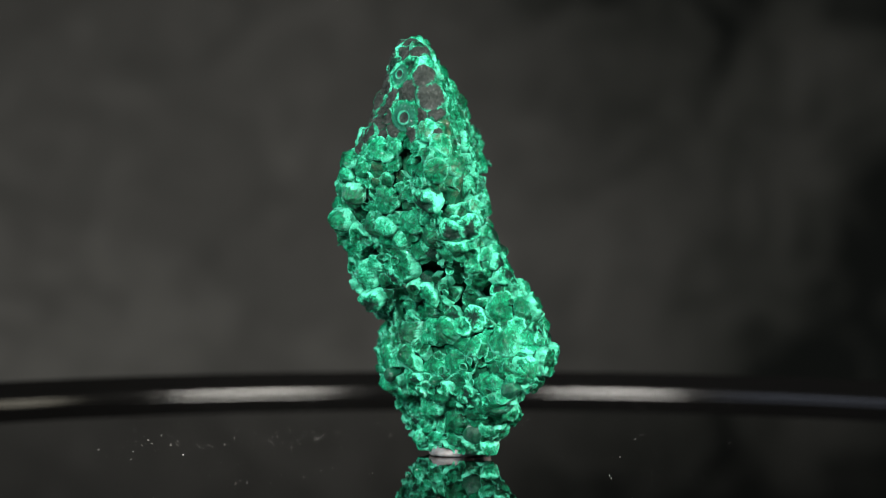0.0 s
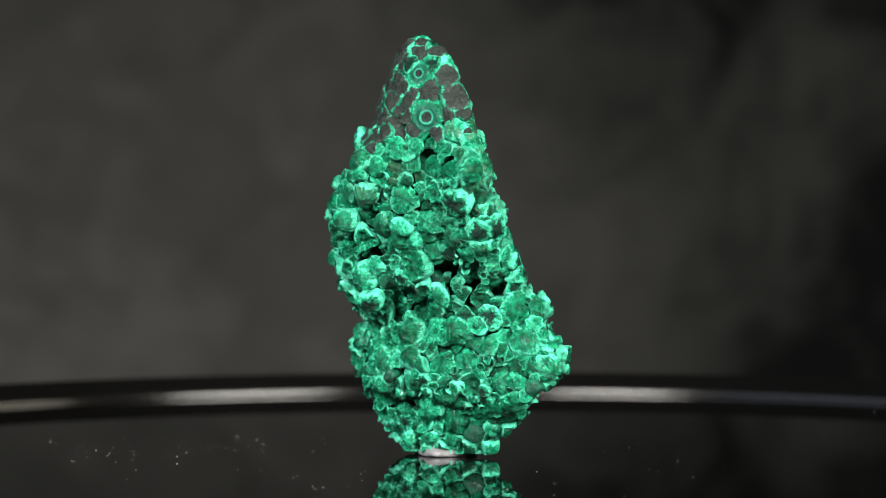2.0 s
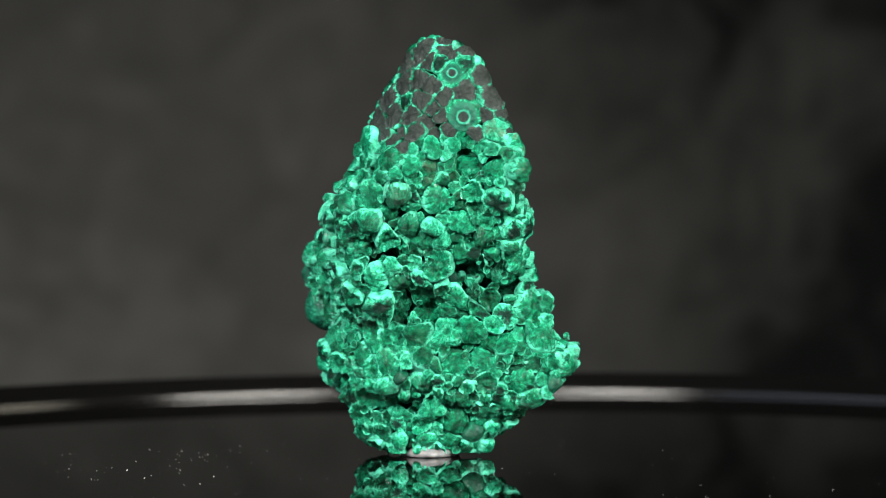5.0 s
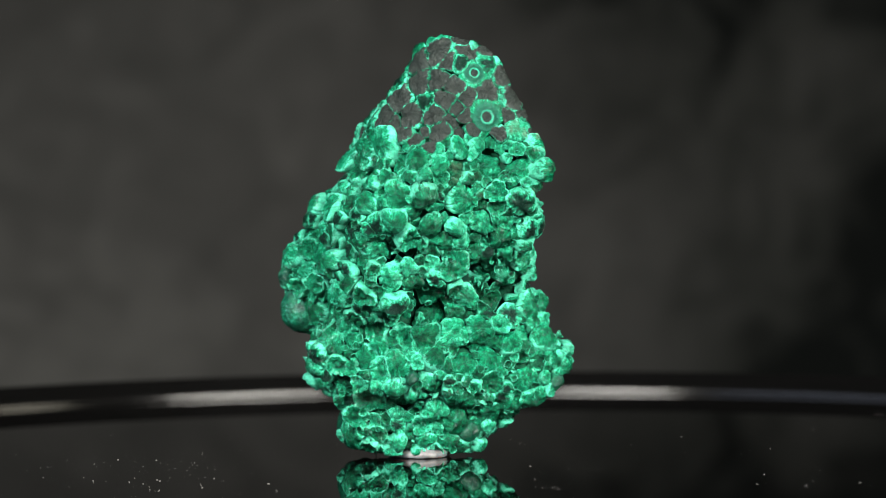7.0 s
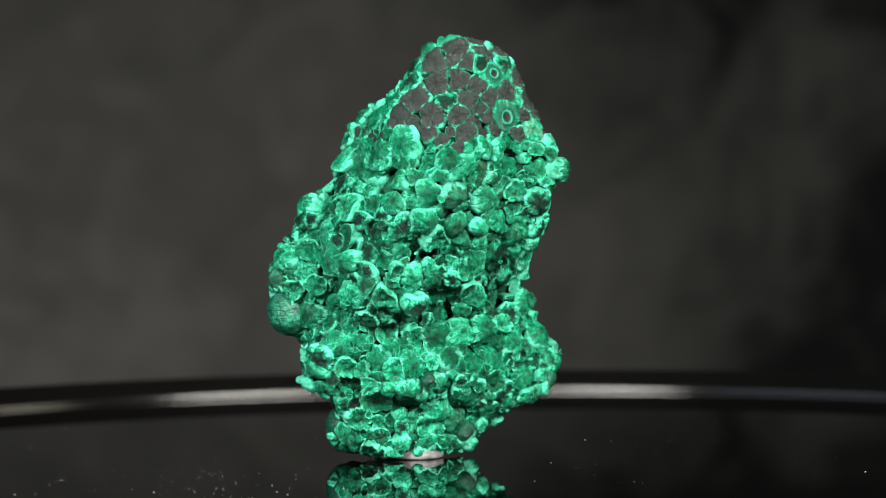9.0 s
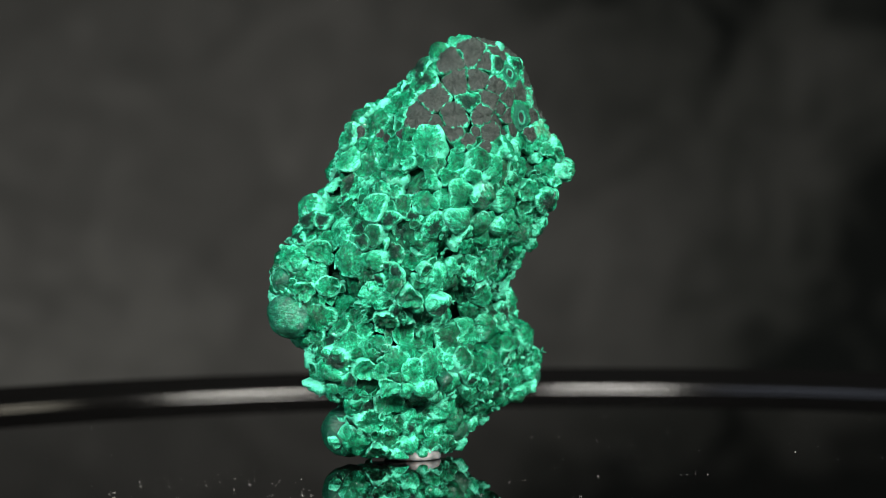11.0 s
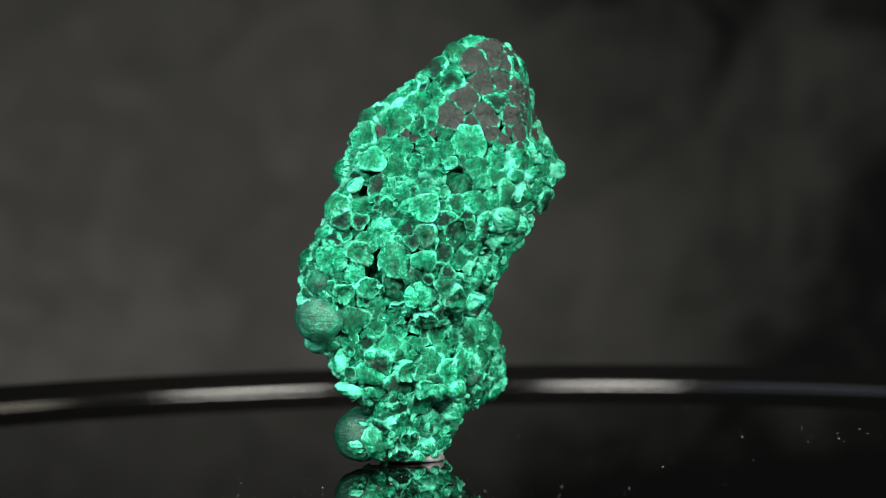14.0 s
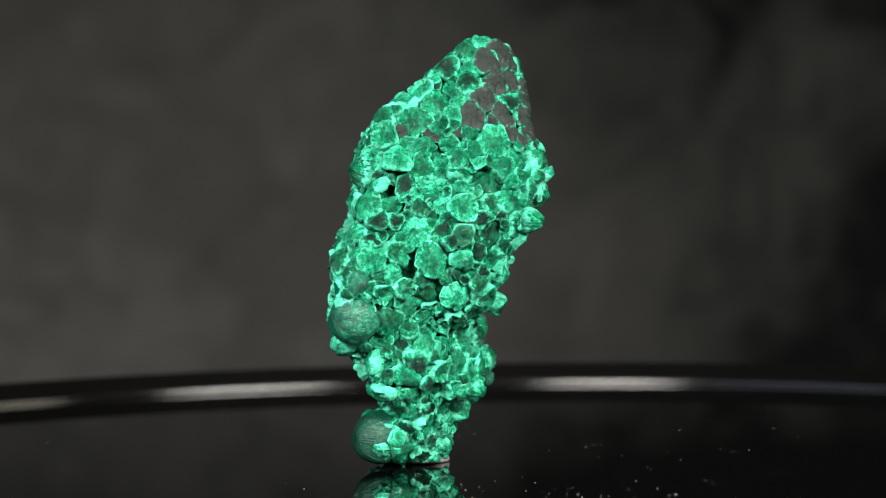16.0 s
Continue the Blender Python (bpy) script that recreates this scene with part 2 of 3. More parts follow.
def dust():
    """Pale crumbs and lint on the plate."""
    rng = random.Random(5)
    bm = bmesh.new()
    spots = []
    for _ in range(260):
        spots.append((rng.uniform(0, 360), 148 * math.sqrt(rng.random()), rng.uniform(0.025, 0.065)))
    for cx, cy, n, spread in ((-41, -18, 30, 10), (-40, -43, 30, 9), (-65, -34, 14, 9), (25, -15, 7, 7), (39, 21, 9, 8), (-48, -5, 18, 8), (12, -40, 12, 10), (70, -30, 12, 12)):
        for _ in range(n):
            x, y = rng.gauss(cx, spread), rng.gauss(cy, spread)
            spots.append((math.degrees(math.atan2(y, x)), min(math.hypot(x, y), 148), rng.uniform(0.03, 0.1)))
    for a, r, s in spots:
        x, y = r * math.cos(radians(a)), r * math.sin(radians(a))
        if math.hypot(x, y) < 9:
            continue
        s *= 0.68
        long = rng.uniform(2.5, 7.0) if rng.random() < 0.25 else rng.uniform(0.9, 2.6)
        if long > 2:
            s *= 0.55
        m = pose(x * MM, y * MM, s * 0.6 * MM, rng.uniform(-8, 8), rng.uniform(-8, 8), rng.uniform(0, 360)) @ Matrix.Diagonal((s * long * MM, s * MM, s * 0.7 * MM, 1))
        bmesh.ops.create_icosphere(bm, subdivisions=1, radius=1, matrix=m)
    return part("dust", bm, DUST, tray, "pale dust specks and lint", "stuff")


dust()

# ---- putty foot ----
def putty_foot():
    bm = lathe([(0, 0), (3.0, 0), (4.9, 0), (5.2, 0.2), (5.25, 0.6), (5.1, 1.1), (4.7, 1.5), (4.0, 1.75), (3.0, 1.9), (0, 2.3)], 64)
    for v in bm.verts:
        w = 1 + 0.24 * noise.noise((v.co.x * 260, v.co.y * 260, 1.0)) + 0.07 * noise.noise((v.co.x * 900, v.co.y * 900, v.co.z * 900))
        v.co.x, v.co.y = v.co.x * w * 0.98, v.co.y * w * 1.04
        if v.co.z > 0.0001:
            v.co.z *= 1 + 0.35 * noise.noise((v.co.x * 500, v.co.y * 500, 7.0))
    bmesh.ops.translate(bm, vec=(-5.6 * MM, 4.0 * MM, 0), verts=bm.verts)
    return tagged(part("mounting_putty", bm, PUTTY), "pressed lump of pale grey mounting putty under the specimen", "putty")


putty = putty_foot()

# ---- malachite specimen ----
LUMPS = []


def lump(x, y, z, rx, ry, rz, yaw):
    """One swelling of the body: centre, half axes (millimetres) and turn."""
    LUMPS.append((x, y, z, rx, ry, rz, radians(yaw)))


lump(-15.0, 5.7, 4.2, 5.4, 3.2, 3.9, 5)
lump(-9.1, 5.0, 4.3, 5.7, 6.7, 4.5, 63)
lump(-1.3, 3.7, 6.1, 6.8, 3.3, 4.8, 21)
lump(-3.5, 3.4, 8.3, 15.0, 3.2, 3.3, 15)
lump(3.5, 4.3, 11.7, 13.4, 3.2, 3.4, 173)
lump(-10.8, 1.6, 15.8, 9.9, 5.0, 13.4, 16)
lump(-2.5, 2.9, 16.1, 9.5, 15.2, 6.3, 119)
lump(6.9, 6.4, 16.2, 12.4, 4.4, 3.3, 8)
lump(6.4, 1.7, 16.3, 13.1, 3.2, 6.7, 16)
lump(-16.9, -1.3, 16.5, 8.2, 3.6, 6.6, 160)
lump(-6.1, 2.6, 17.9, 18.6, 4.7, 5.0, 178)
lump(3.3, 4.6, 19.0, 16.1, 3.6, 4.1, 17)
lump(-6.4, 5.0, 19.6, 18.5, 8.4, 4.3, 21)
lump(-4.0, 3.2, 19.8, 13.9, 3.2, 19.7, 20)
lump(-3.2, 4.8, 21.5, 8.9, 17.8, 8.4, 100)
lump(6.0, 5.7, 25.3, 9.7, 3.4, 4.8, 11)
lump(-20.6, 6.1, 25.3, 3.3, 8.1, 5.5, 69)
lump(-10.1, 7.4, 27.4, 19.2, 4.0, 7.6, 0)
lump(2.2, 1.3, 30.0, 11.1, 3.2, 8.1, 15)
lump(-10.2, 4.7, 30.8, 19.6, 5.4, 8.4, 178)
lump(-12.2, 3.1, 32.5, 6.3, 13.8, 16.4, 84)
lump(-15.6, 1.9, 33.0, 14.0, 4.4, 9.2, 166)
lump(-6.9, 4.7, 33.9, 19.1, 4.1, 7.6, 165)
lump(-13.5, -6.0, 34.6, 8.8, 4.0, 10.2, 158)
lump(-11.4, -2.6, 34.9, 10.7, 7.7, 10.6, 96)
lump(-2.6, 1.0, 35.7, 4.8, 15.4, 5.9, 90)
lump(-8.9, 0.0, 36.1, 9.4, 7.3, 19.9, 129)
lump(-15.1, 5.7, 36.6, 9.1, 3.3, 13.2, 3)
lump(-5.7, 1.0, 38.9, 15.4, 5.1, 18.6, 168)
lump(-15.2, -6.4, 40.3, 10.0, 3.6, 7.5, 113)
lump(5.5, -4.3, 41.6, 10.2, 3.2, 7.3, 16)
lump(-7.5, -9.3, 43.9, 7.8, 5.0, 7.2, 91)
lump(-12.1, 2.5, 44.0, 8.7, 3.9, 15.8, 115)
lump(5.2, -2.6, 45.6, 12.2, 3.2, 9.8, 163)
lump(-2.0, -4.8, 46.0, 7.4, 11.4, 17.7, 100)
lump(-3.3, -6.9, 48.7, 11.1, 4.7, 6.5, 93)
lump(-0.4, -8.2, 49.1, 9.6, 6.6, 10.9, 21)
lump(0.8, -3.8, 50.0, 17.3, 3.9, 7.6, 161)
lump(-10.4, 2.8, 50.8, 3.2, 9.1, 7.1, 18)
lump(5.0, -5.3, 51.2, 11.0, 3.2, 13.1, 166)
lump(-11.6, 4.6, 51.6, 3.2, 5.0, 9.1, 33)
lump(-1.4, -5.7, 52.2, 10.0, 3.8, 14.9, 111)
lump(-4.5, -1.8, 53.1, 3.2, 6.8, 14.1, 35)
lump(-1.3, -5.4, 53.3, 4.7, 11.2, 12.5, 91)
lump(-0.1, -6.1, 57.6, 8.6, 4.1, 14.4, 139)
lump(-6.0, -1.4, 58.7, 3.6, 9.2, 5.4, 27)
lump(2.7, -7.5, 61.6, 8.8, 3.2, 9.8, 175)
BODY = np.array(LUMPS)


def depth(p):
    """Signed distance of points to the body, in millimetres, and the outward way there."""
    d = p[:, None] - BODY[None, :, :3]
    cs, sn = np.cos(BODY[:, 6]), np.sin(BODY[:, 6])
    q = np.stack([d[..., 0] * cs + d[..., 1] * sn, -d[..., 0] * sn + d[..., 1] * cs, d[..., 2]], -1)
    r = BODY[:, 3:6]
    k0 = np.sqrt(((q / r) ** 2).sum(-1)) + 1e-9
    g = q / r ** 2
    k1 = np.sqrt((g ** 2).sum(-1)) + 1e-9
    s = k0 * (k0 - 1) / k1
    n = g / k1[..., None]
    n = np.stack([n[..., 0] * cs - n[..., 1] * sn, n[..., 0] * sn + n[..., 1] * cs, n[..., 2]], -1)
    low = s.min(1)
    w = np.exp(-(s - low[:, None]) / 1.0)      # the swellings run into one another
    n = (n * w[..., None]).sum(1)
    return low - 0.8 * np.log(w.sum(1)), n / (np.linalg.norm(n, axis=1, keepdims=True) + 1e-9)


def petal_mesh(seed, seg=22, steps=(0.25, 0.5, 0.72, 0.9, 1.0)):
    """A unit petal: a thin curled shell with a scalloped edge, opening along z."""
    rng = random.Random(seed)
    verts, radial, fibre = [(0, 0, 0)], [0.0], [(seed * 3.1, 0, 0)]
    curl, bow, phase = rng.uniform(0.25, 0.6), rng.uniform(0.1, 0.35), rng.uniform(0, 6.28)
    lobes, cut = rng.choice((3, 4, 5)), rng.uniform(0.1, 0.3)
    rows = [(r, 0.0) for r in steps] + [(0.93, -0.16), (0.45, -0.4)]
    for r, low in rows:
        for i in range(seg):
            a = 2 * math.pi * i / seg
            edge = 1 - cut * (1 - abs(math.sin(lobes * a / 2 + phase))) ** 2 + 0.12 * noise.noise((math.cos(a) * 2 + seed, math.sin(a) * 2, 1.0))
            h = curl * r * r + bow * r * math.cos(2 * a + phase) + 0.15 * r * noise.noise((math.cos(a) * 1.7, math.sin(a) * 1.7, r + seed)) + low
            verts.append((r * edge * math.cos(a), r * edge * math.sin(a), h))
            radial.append(1.0 if low else r)
            fibre.append((math.cos(a) + seed * 3.1, math.sin(a), r * 0.16))
    faces = [(0, 1 + i, 1 + (i + 1) % seg) for i in range(seg)] + grid_faces(seg, len(rows))
    return np.array(verts), faces, np.array(radial), np.array(fibre)


def ball_mesh(seed, seg=56, rings=22):
    """A unit half-ball, slightly lumpy, with fibres running from its top."""
    rng = np.random.default_rng(seed)
    a = np.arange(seg) * 2 * np.pi / seg
    verts, radial, fibre = [(0, 0, 1.0)], [0.0], [(seed * 3.1, 0, 0)]
    for k in range(1, rings + 1):
        th = 2.5 * k / rings
        q = np.stack([np.sin(th) * np.cos(a), np.sin(th) * np.sin(a), np.full(seg, np.cos(th))], 1)
        q *= 1 + 0.06 * np.array([noise.noise(Vector(w) * 1.9 + Vector((seed, 0, 0))) + 0.4 * noise.noise(Vector(w) * 6.0) for w in q])[:, None]
        verts.extend(map(tuple, q))
        radial.extend([th / 2.5] * seg)
        fibre.extend((math.cos(t) + seed * 3.1, math.sin(t), th * 0.1) for t in a)
    faces = [(0, 1 + i, 1 + (i + 1) % seg) for i in range(seg)] + grid_faces(seg, rings)
    return np.array(verts), faces, np.array(radial), np.array(fibre)


def grid_faces(seg, rows):
    """Quads between the rings of a round mesh whose first vertex is its middle."""
    out = []
    for k in range(rows - 1):
        a, b = 1 + k * seg, 1 + (k + 1) * seg
        out.extend((a + i, b + i, b + (i + 1) % seg, a + (i + 1) % seg) for i in range(seg))
    return out


def finish(name, verts, faces, radial, fibre, place):
    me = bpy.data.meshes.new(name)
    me.from_pydata([tuple(v) for v in verts], [], faces)
    me.attributes.new("radial", "FLOAT", "POINT").data.foreach_set("value", np.asarray(radial, dtype=np.float32))
    me.attributes.new("fibre", "FLOAT_VECTOR", "POINT").data.foreach_set("vector", np.asarray(fibre, dtype=np.float32).ravel())
    me.attributes.new("place", "FLOAT_VECTOR", "POINT").data.foreach_set("vector", np.asarray(place, dtype=np.float32).ravel())
    return smooth(me)


PLACED = []      # kind, point, outward way, radius


def feature(kind, x, y, z, r):
    """A rosette that stands out, at its place on the body (millimetres)."""
    p = np.array([[x, y, z]])
    for _ in range(6):
        s, n = depth(p)
        p = p - n * s[:, None]
    PLACED.append((kind, p[0], n[0], min(r * 0.8, 3.6) if kind == "ball" else min(r * 0.7, 2.2) if kind == "fan" else min(r, 3.1)))


def nodule(x, y, z, r, nx, ny):
    """A large smooth half-ball: its middle, radius (millimetres) and the way that it faces."""
    w = np.array([nx, ny, 0.0])
    PLACED.append(("nodule", np.array([x, y, z]), w / np.linalg.norm(w), r))


nodule(-16.6, 6.3, 5.0, 4.5, -0.55, 0.8)
nodule(-26.9, 6.0, 25.5, 4.2, -0.85, 0.45)
feature("dark", -21.2, -1.6, 18.4, 3.0)
feature("ball", -27.9, 4.6, 31.3, 2.33)
feature("ball", 3.1, 2.6, 4.2, 2.53)
feature("cap", 0.0, -8.5, 69.1, 2.43)
feature("cap", -3.0, -9.2, 64.2, 2.04)
feature("cap", 0.3, -10.3, 64.2, 1.85)
feature("cap", -4.6, -11.8, 59.0, 2.91)
feature("cap", 0.7, -11.0, 60.0, 1.75)
feature("cap", 2.7, -11.4, 59.5, 1.46)
feature("cap", 0.6, -14.6, 56.0, 1.94)
feature("cap", -3.4, -15.1, 54.6, 1.46)
feature("cap", 4.5, -11.4, 61.6, 1.36)
feature("ring", 5.5, -10.5, 65.6, 1.85)
feature("ring", 7.9, -11.2, 58.5, 2.91)
feature("cap", 7.1, -8.1, 69.1, 1.55)
feature("cap", 10.8, -8.8, 65.5, 1.75)
feature("cap", 7.9, -10.8, 62.6, 1.55)
feature("cap", 2.8, -6.4, 72.0, 1.17)
feature("dark", -7.2, -6.3, 64.2, 2.33)
feature("cap", -1.2, -15.6, 53.2, 1.17)
feature("cup", -8.7, -11.7, 53.9, 3.30)
feature("cup", -2.8, -15.5, 50.7, 2.53)
feature("cup", -6.2, -16.2, 45.6, 2.72)
feature("cup", 8.8, -11.5, 50.7, 2.91)
feature("cup", 2.9, -12.1, 45.5, 3.11)
feature("cup", 9.4, -9.6, 46.4, 2.33)
feature("cup", -23.4, 1.7, 25.3, 3.30)
feature("cup", -22.9, -1.7, 16.3, 3.69)
feature("cup", -2.2, -6.8, 12.5, 2.53)
feature("cup", -16.1, -6.1, 21.3, 2.14)
feature("cup", 1.2, -4.0, 21.8, 3.30)
feature("cup", 15.4, 3.8, 20.2, 3.30)
feature("cup", 12.9, -1.0, 13.7, 3.69)
feature("cup", -17.1, 2.7, 4.2, 4.08)
feature("cup", -13.2, -5.8, 9.7, 2.72)
feature("cup", -7.6, -7.3, 16.4, 2.53)
feature("cup", 6.8, -2.2, 17.3, 2.53)
feature("cup", -10.5, -7.3, 16.0, 2.33)
feature("cup", -13.2, -6.3, 17.4, 2.14)
feature("dark", -1.5, -9.2, 31.7, 1.55)
feature("dark", -12.1, -13.4, 40.0, 1.55)
feature("dark", -20.2, -7.1, 40.0, 1.55)
feature("cup", -27.9, 4.2, 27.8, 2.72)
feature("cup", -10.6, -11.1, 47.1, 3.69)
feature("cup", -23.0, -3.3, 40.1, 3.30)
feature("cup", -20.9, -5.4, 35.0, 4.28)
feature("cup", -17.3, -8.4, 28.8, 3.50)
feature("cup", -13.3, 0.6, 57.9, 3.50)
feature("cup", -17.8, 2.3, 51.7, 4.28)
feature("cup", -16.0, 8.3, 49.0, 2.91)
feature("cup", -26.7, 6.7, 34.2, 3.30)
feature("dark", -5.7, -2.0, 66.6, 2.72)
feature("dark", -9.3, -13.9, 41.3, 1.75)
feature("dark", -23.7, 3.4, 40.6, 1.94)
feature("cup", -22.2, 5.1, 42.9, 2.91)
feature("cup", -7.9, -8.1, 12.7, 2.14)
feature("cup", -23.8, 4.4, 17.9, 3.50)
feature("dark", -17.0, -3.4, 10.3, 1.17)
feature("dark", -15.5, -11.4, 41.4, 1.55)
feature("fan", 17.5, -9.7, 49.8, 3.89)
feature("fan", 16.2, -6.2, 45.1, 3.50)
feature("fan", 13.1, -10.4, 56.4, 3.50)
feature("fan", 14.2, -6.3, 56.8, 2.91)
feature("dark", 14.3, -5.5, 39.5, 2.33)
feature("dark", 14.8, -2.6, 40.4, 2.53)
feature("dark", 10.7, 1.7, 37.9, 1.94)
feature("dark", 11.6, 2.0, 34.6, 1.36)
feature("dark", 11.6, 3.8, 31.7, 1.75)
feature("cup", 10.4, 0.7, 30.7, 3.30)
feature("cup", 11.6, 4.8, 25.9, 3.50)
feature("cup", -10.2, 10.2, 51.8, 2.91)
feature("cup", 3.3, 1.3, 59.4, 2.33)
feature("cup", 2.3, -8.8, 33.5, 3.50)
feature("cup", -3.3, -5.7, 21.6, 2.33)
feature("cup", 2.7, -4.1, 29.1, 2.33)
feature("cup", -9.0, -10.7, 32.3, 3.50)
feature("cup", 16.9, 7.7, 21.4, 2.91)
feature("cup", 17.1, 8.6, 17.1, 2.53)
feature("cup", 14.4, 1.5, 10.0, 2.91)
feature("cap", 4.3, -12.0, 58.6, 1.36)
feature("dark", -1.8, -11.2, 60.5, 1.55)
feature("dark", 5.3, -7.7, 69.4, 1.36)
feature("dark", 3.6, -10.1, 67.0, 1.55)
feature("dark", 7.5, -9.1, 66.9, 1.36)

feature("cup", 6.5, -7.6, 22.7, 2.6)
PITS = []      # point on the body, radius


def pit(x, y, z, r):
    """A dark hollow between the rosettes (millimetres)."""
    p = np.array([[x, y, z]])
    for _ in range(6):
        s, n = depth(p)
        p = p - n * s[:, None]
    PITS.append((p[0], n[0], r))


pit(7.5, -4.3, 31.4, 2.8)
pit(6.2, -7.0, 31.4, 1.8)
pit(-4.9, -8.0, 26.0, 1.8)
pit(-19.0, -6.0, 24.6, 1.8)
pit(-13.7, 8.9, 31.4, 2.4)
pit(-8.4, -5.5, 38.2, 2.0)
pit(-21.0, -3.0, 33.0, 2.0)
pit(-1.0, -7.5, 24.5, 1.6)
pit(10.0, -2.0, 27.5, 2.0)
pit(-9.0, -9.0, 8.0, 1.4)
pit(2.0, -14.0, 56.8, 1.0)
pit(-1.2, -11.0, 62.0, 0.9)


def surface_points():
    """Points strewn over the body, with the outward way at each, in mixed order."""
    rng = np.random.default_rng(11)
    pts = []
    for x, y, z, rx, ry, rz, yaw in LUMPS:
        v = rng.normal(size=(int(60 * (rx * ry + ry * rz + rx * rz)) + 60, 3))
        v /= np.linalg.norm(v, axis=1, keepdims=True)
        v *= (rx, ry, rz)
        cs, sn = math.cos(yaw), math.sin(yaw)
        pts.append(np.stack([v[:, 0] * cs - v[:, 1] * sn + x, v[:, 0] * sn + v[:, 1] * cs + y, v[:, 2] + z], 1))
    pts = np.concatenate(pts)
    s, n = depth(pts)
    pts, n = pts[s > -1.8], n[s > -1.8]
    for _ in range(3):
        s, n = depth(pts)
        pts = pts - n * s[:, None]
    keep = (np.abs(depth(pts)[0]) < 0.2) & (pts[:, 2] > 1.2)
    pts, n = pts[keep], n[keep]
    order = rng.permutation(len(pts))
    return pts[order], n[order]


POINTS, WAYS = surface_points()


def cover():
    """Rosettes of many sizes, packed over the whole body between those that stand out."""
    have = np.zeros((6000, 3))
    size = np.zeros(6000)
    count = len(PLACED)
    for i, (k, p, _, r) in enumerate(PLACED):
        have[i], size[i] = p, 0.2 if k == "nodule" else r
    balls = [(q, w, s) for k, q, w, s in PLACED if k == "nodule"]
    for level, tries in ((2.3, 1500), (1.7, 7000), (1.25, 16000), (0.95, 30000), (0.7, 30000)):
        for i in range(min(tries, len(POINTS))):
            p, n = POINTS[i], WAYS[i]
            r = level * (0.8 + 0.45 * ((i * 0.618) % 1))
            if p[2] < 6:
                r = min(r, 1.6)
            if p[2] > 56 and n[1] < -0.25:
                if level < 1.2:
                    continue
                r = min(1.25 * r, 2.6)
            if any(np.linalg.norm(p - q) < s + 0.6 and (p - q) @ w > 0.1 * s for q, w, s in balls):
                continue
            d = np.sqrt(((have[:count] - p) ** 2).sum(1))
            if (d < 0.78 * (size[:count] + r)).any():
                continue
            have[count], size[count] = p, r
            count += 1
            u = (i * 0.754) % 1
            if p[2] < 55 and level < 1.5 and (i * 0.3819) % 1 < 0.09:
                continue      # a gap that shows the dark mass behind
            kind = "cup"
            if p[2] > 55 and n[1] < -0.25 and u < 0.85:
                kind = "cap"
            elif u < 0.05 or (p[0] < -13 and n[1] < 0 and 30 < p[2] < 50 and u < 0.22) or (n[0] > 0.3 and n[1] > 0.35 and 14 < p[2] < 31 and u < 0.6):
                kind = "dark"
            elif n[0] > 0.55 and 36 < p[2] < 66 and u < 0.7:
                kind = "fan"
            elif u > 0.988 and p[2] < 45:
                kind = "ball"
            PLACED.append((kind, p, n, r))


cover()


def clusters():
    """Middles of the cauliflower-like heads into which the rosettes gather."""
    heads = []
    for p in POINTS[:6000]:
        if all(np.linalg.norm(p - q) > 6.2 for q in heads):
            heads.append(p)
    return np.array(heads)


HEADS = clusters()
SEATS = np.array([p for _, p, _, _ in PLACED])
SIZES = np.array([0.2 if k == "nodule" else r for k, _, _, r in PLACED])
FACING = np.array([n for _, _, n, _ in PLACED])
STEPS = np.array((0.1, 0.22, 0.34, 0.46, 0.57, 0.67, 0.76, 0.84, 0.9, 0.95, 0.985, 1.0))


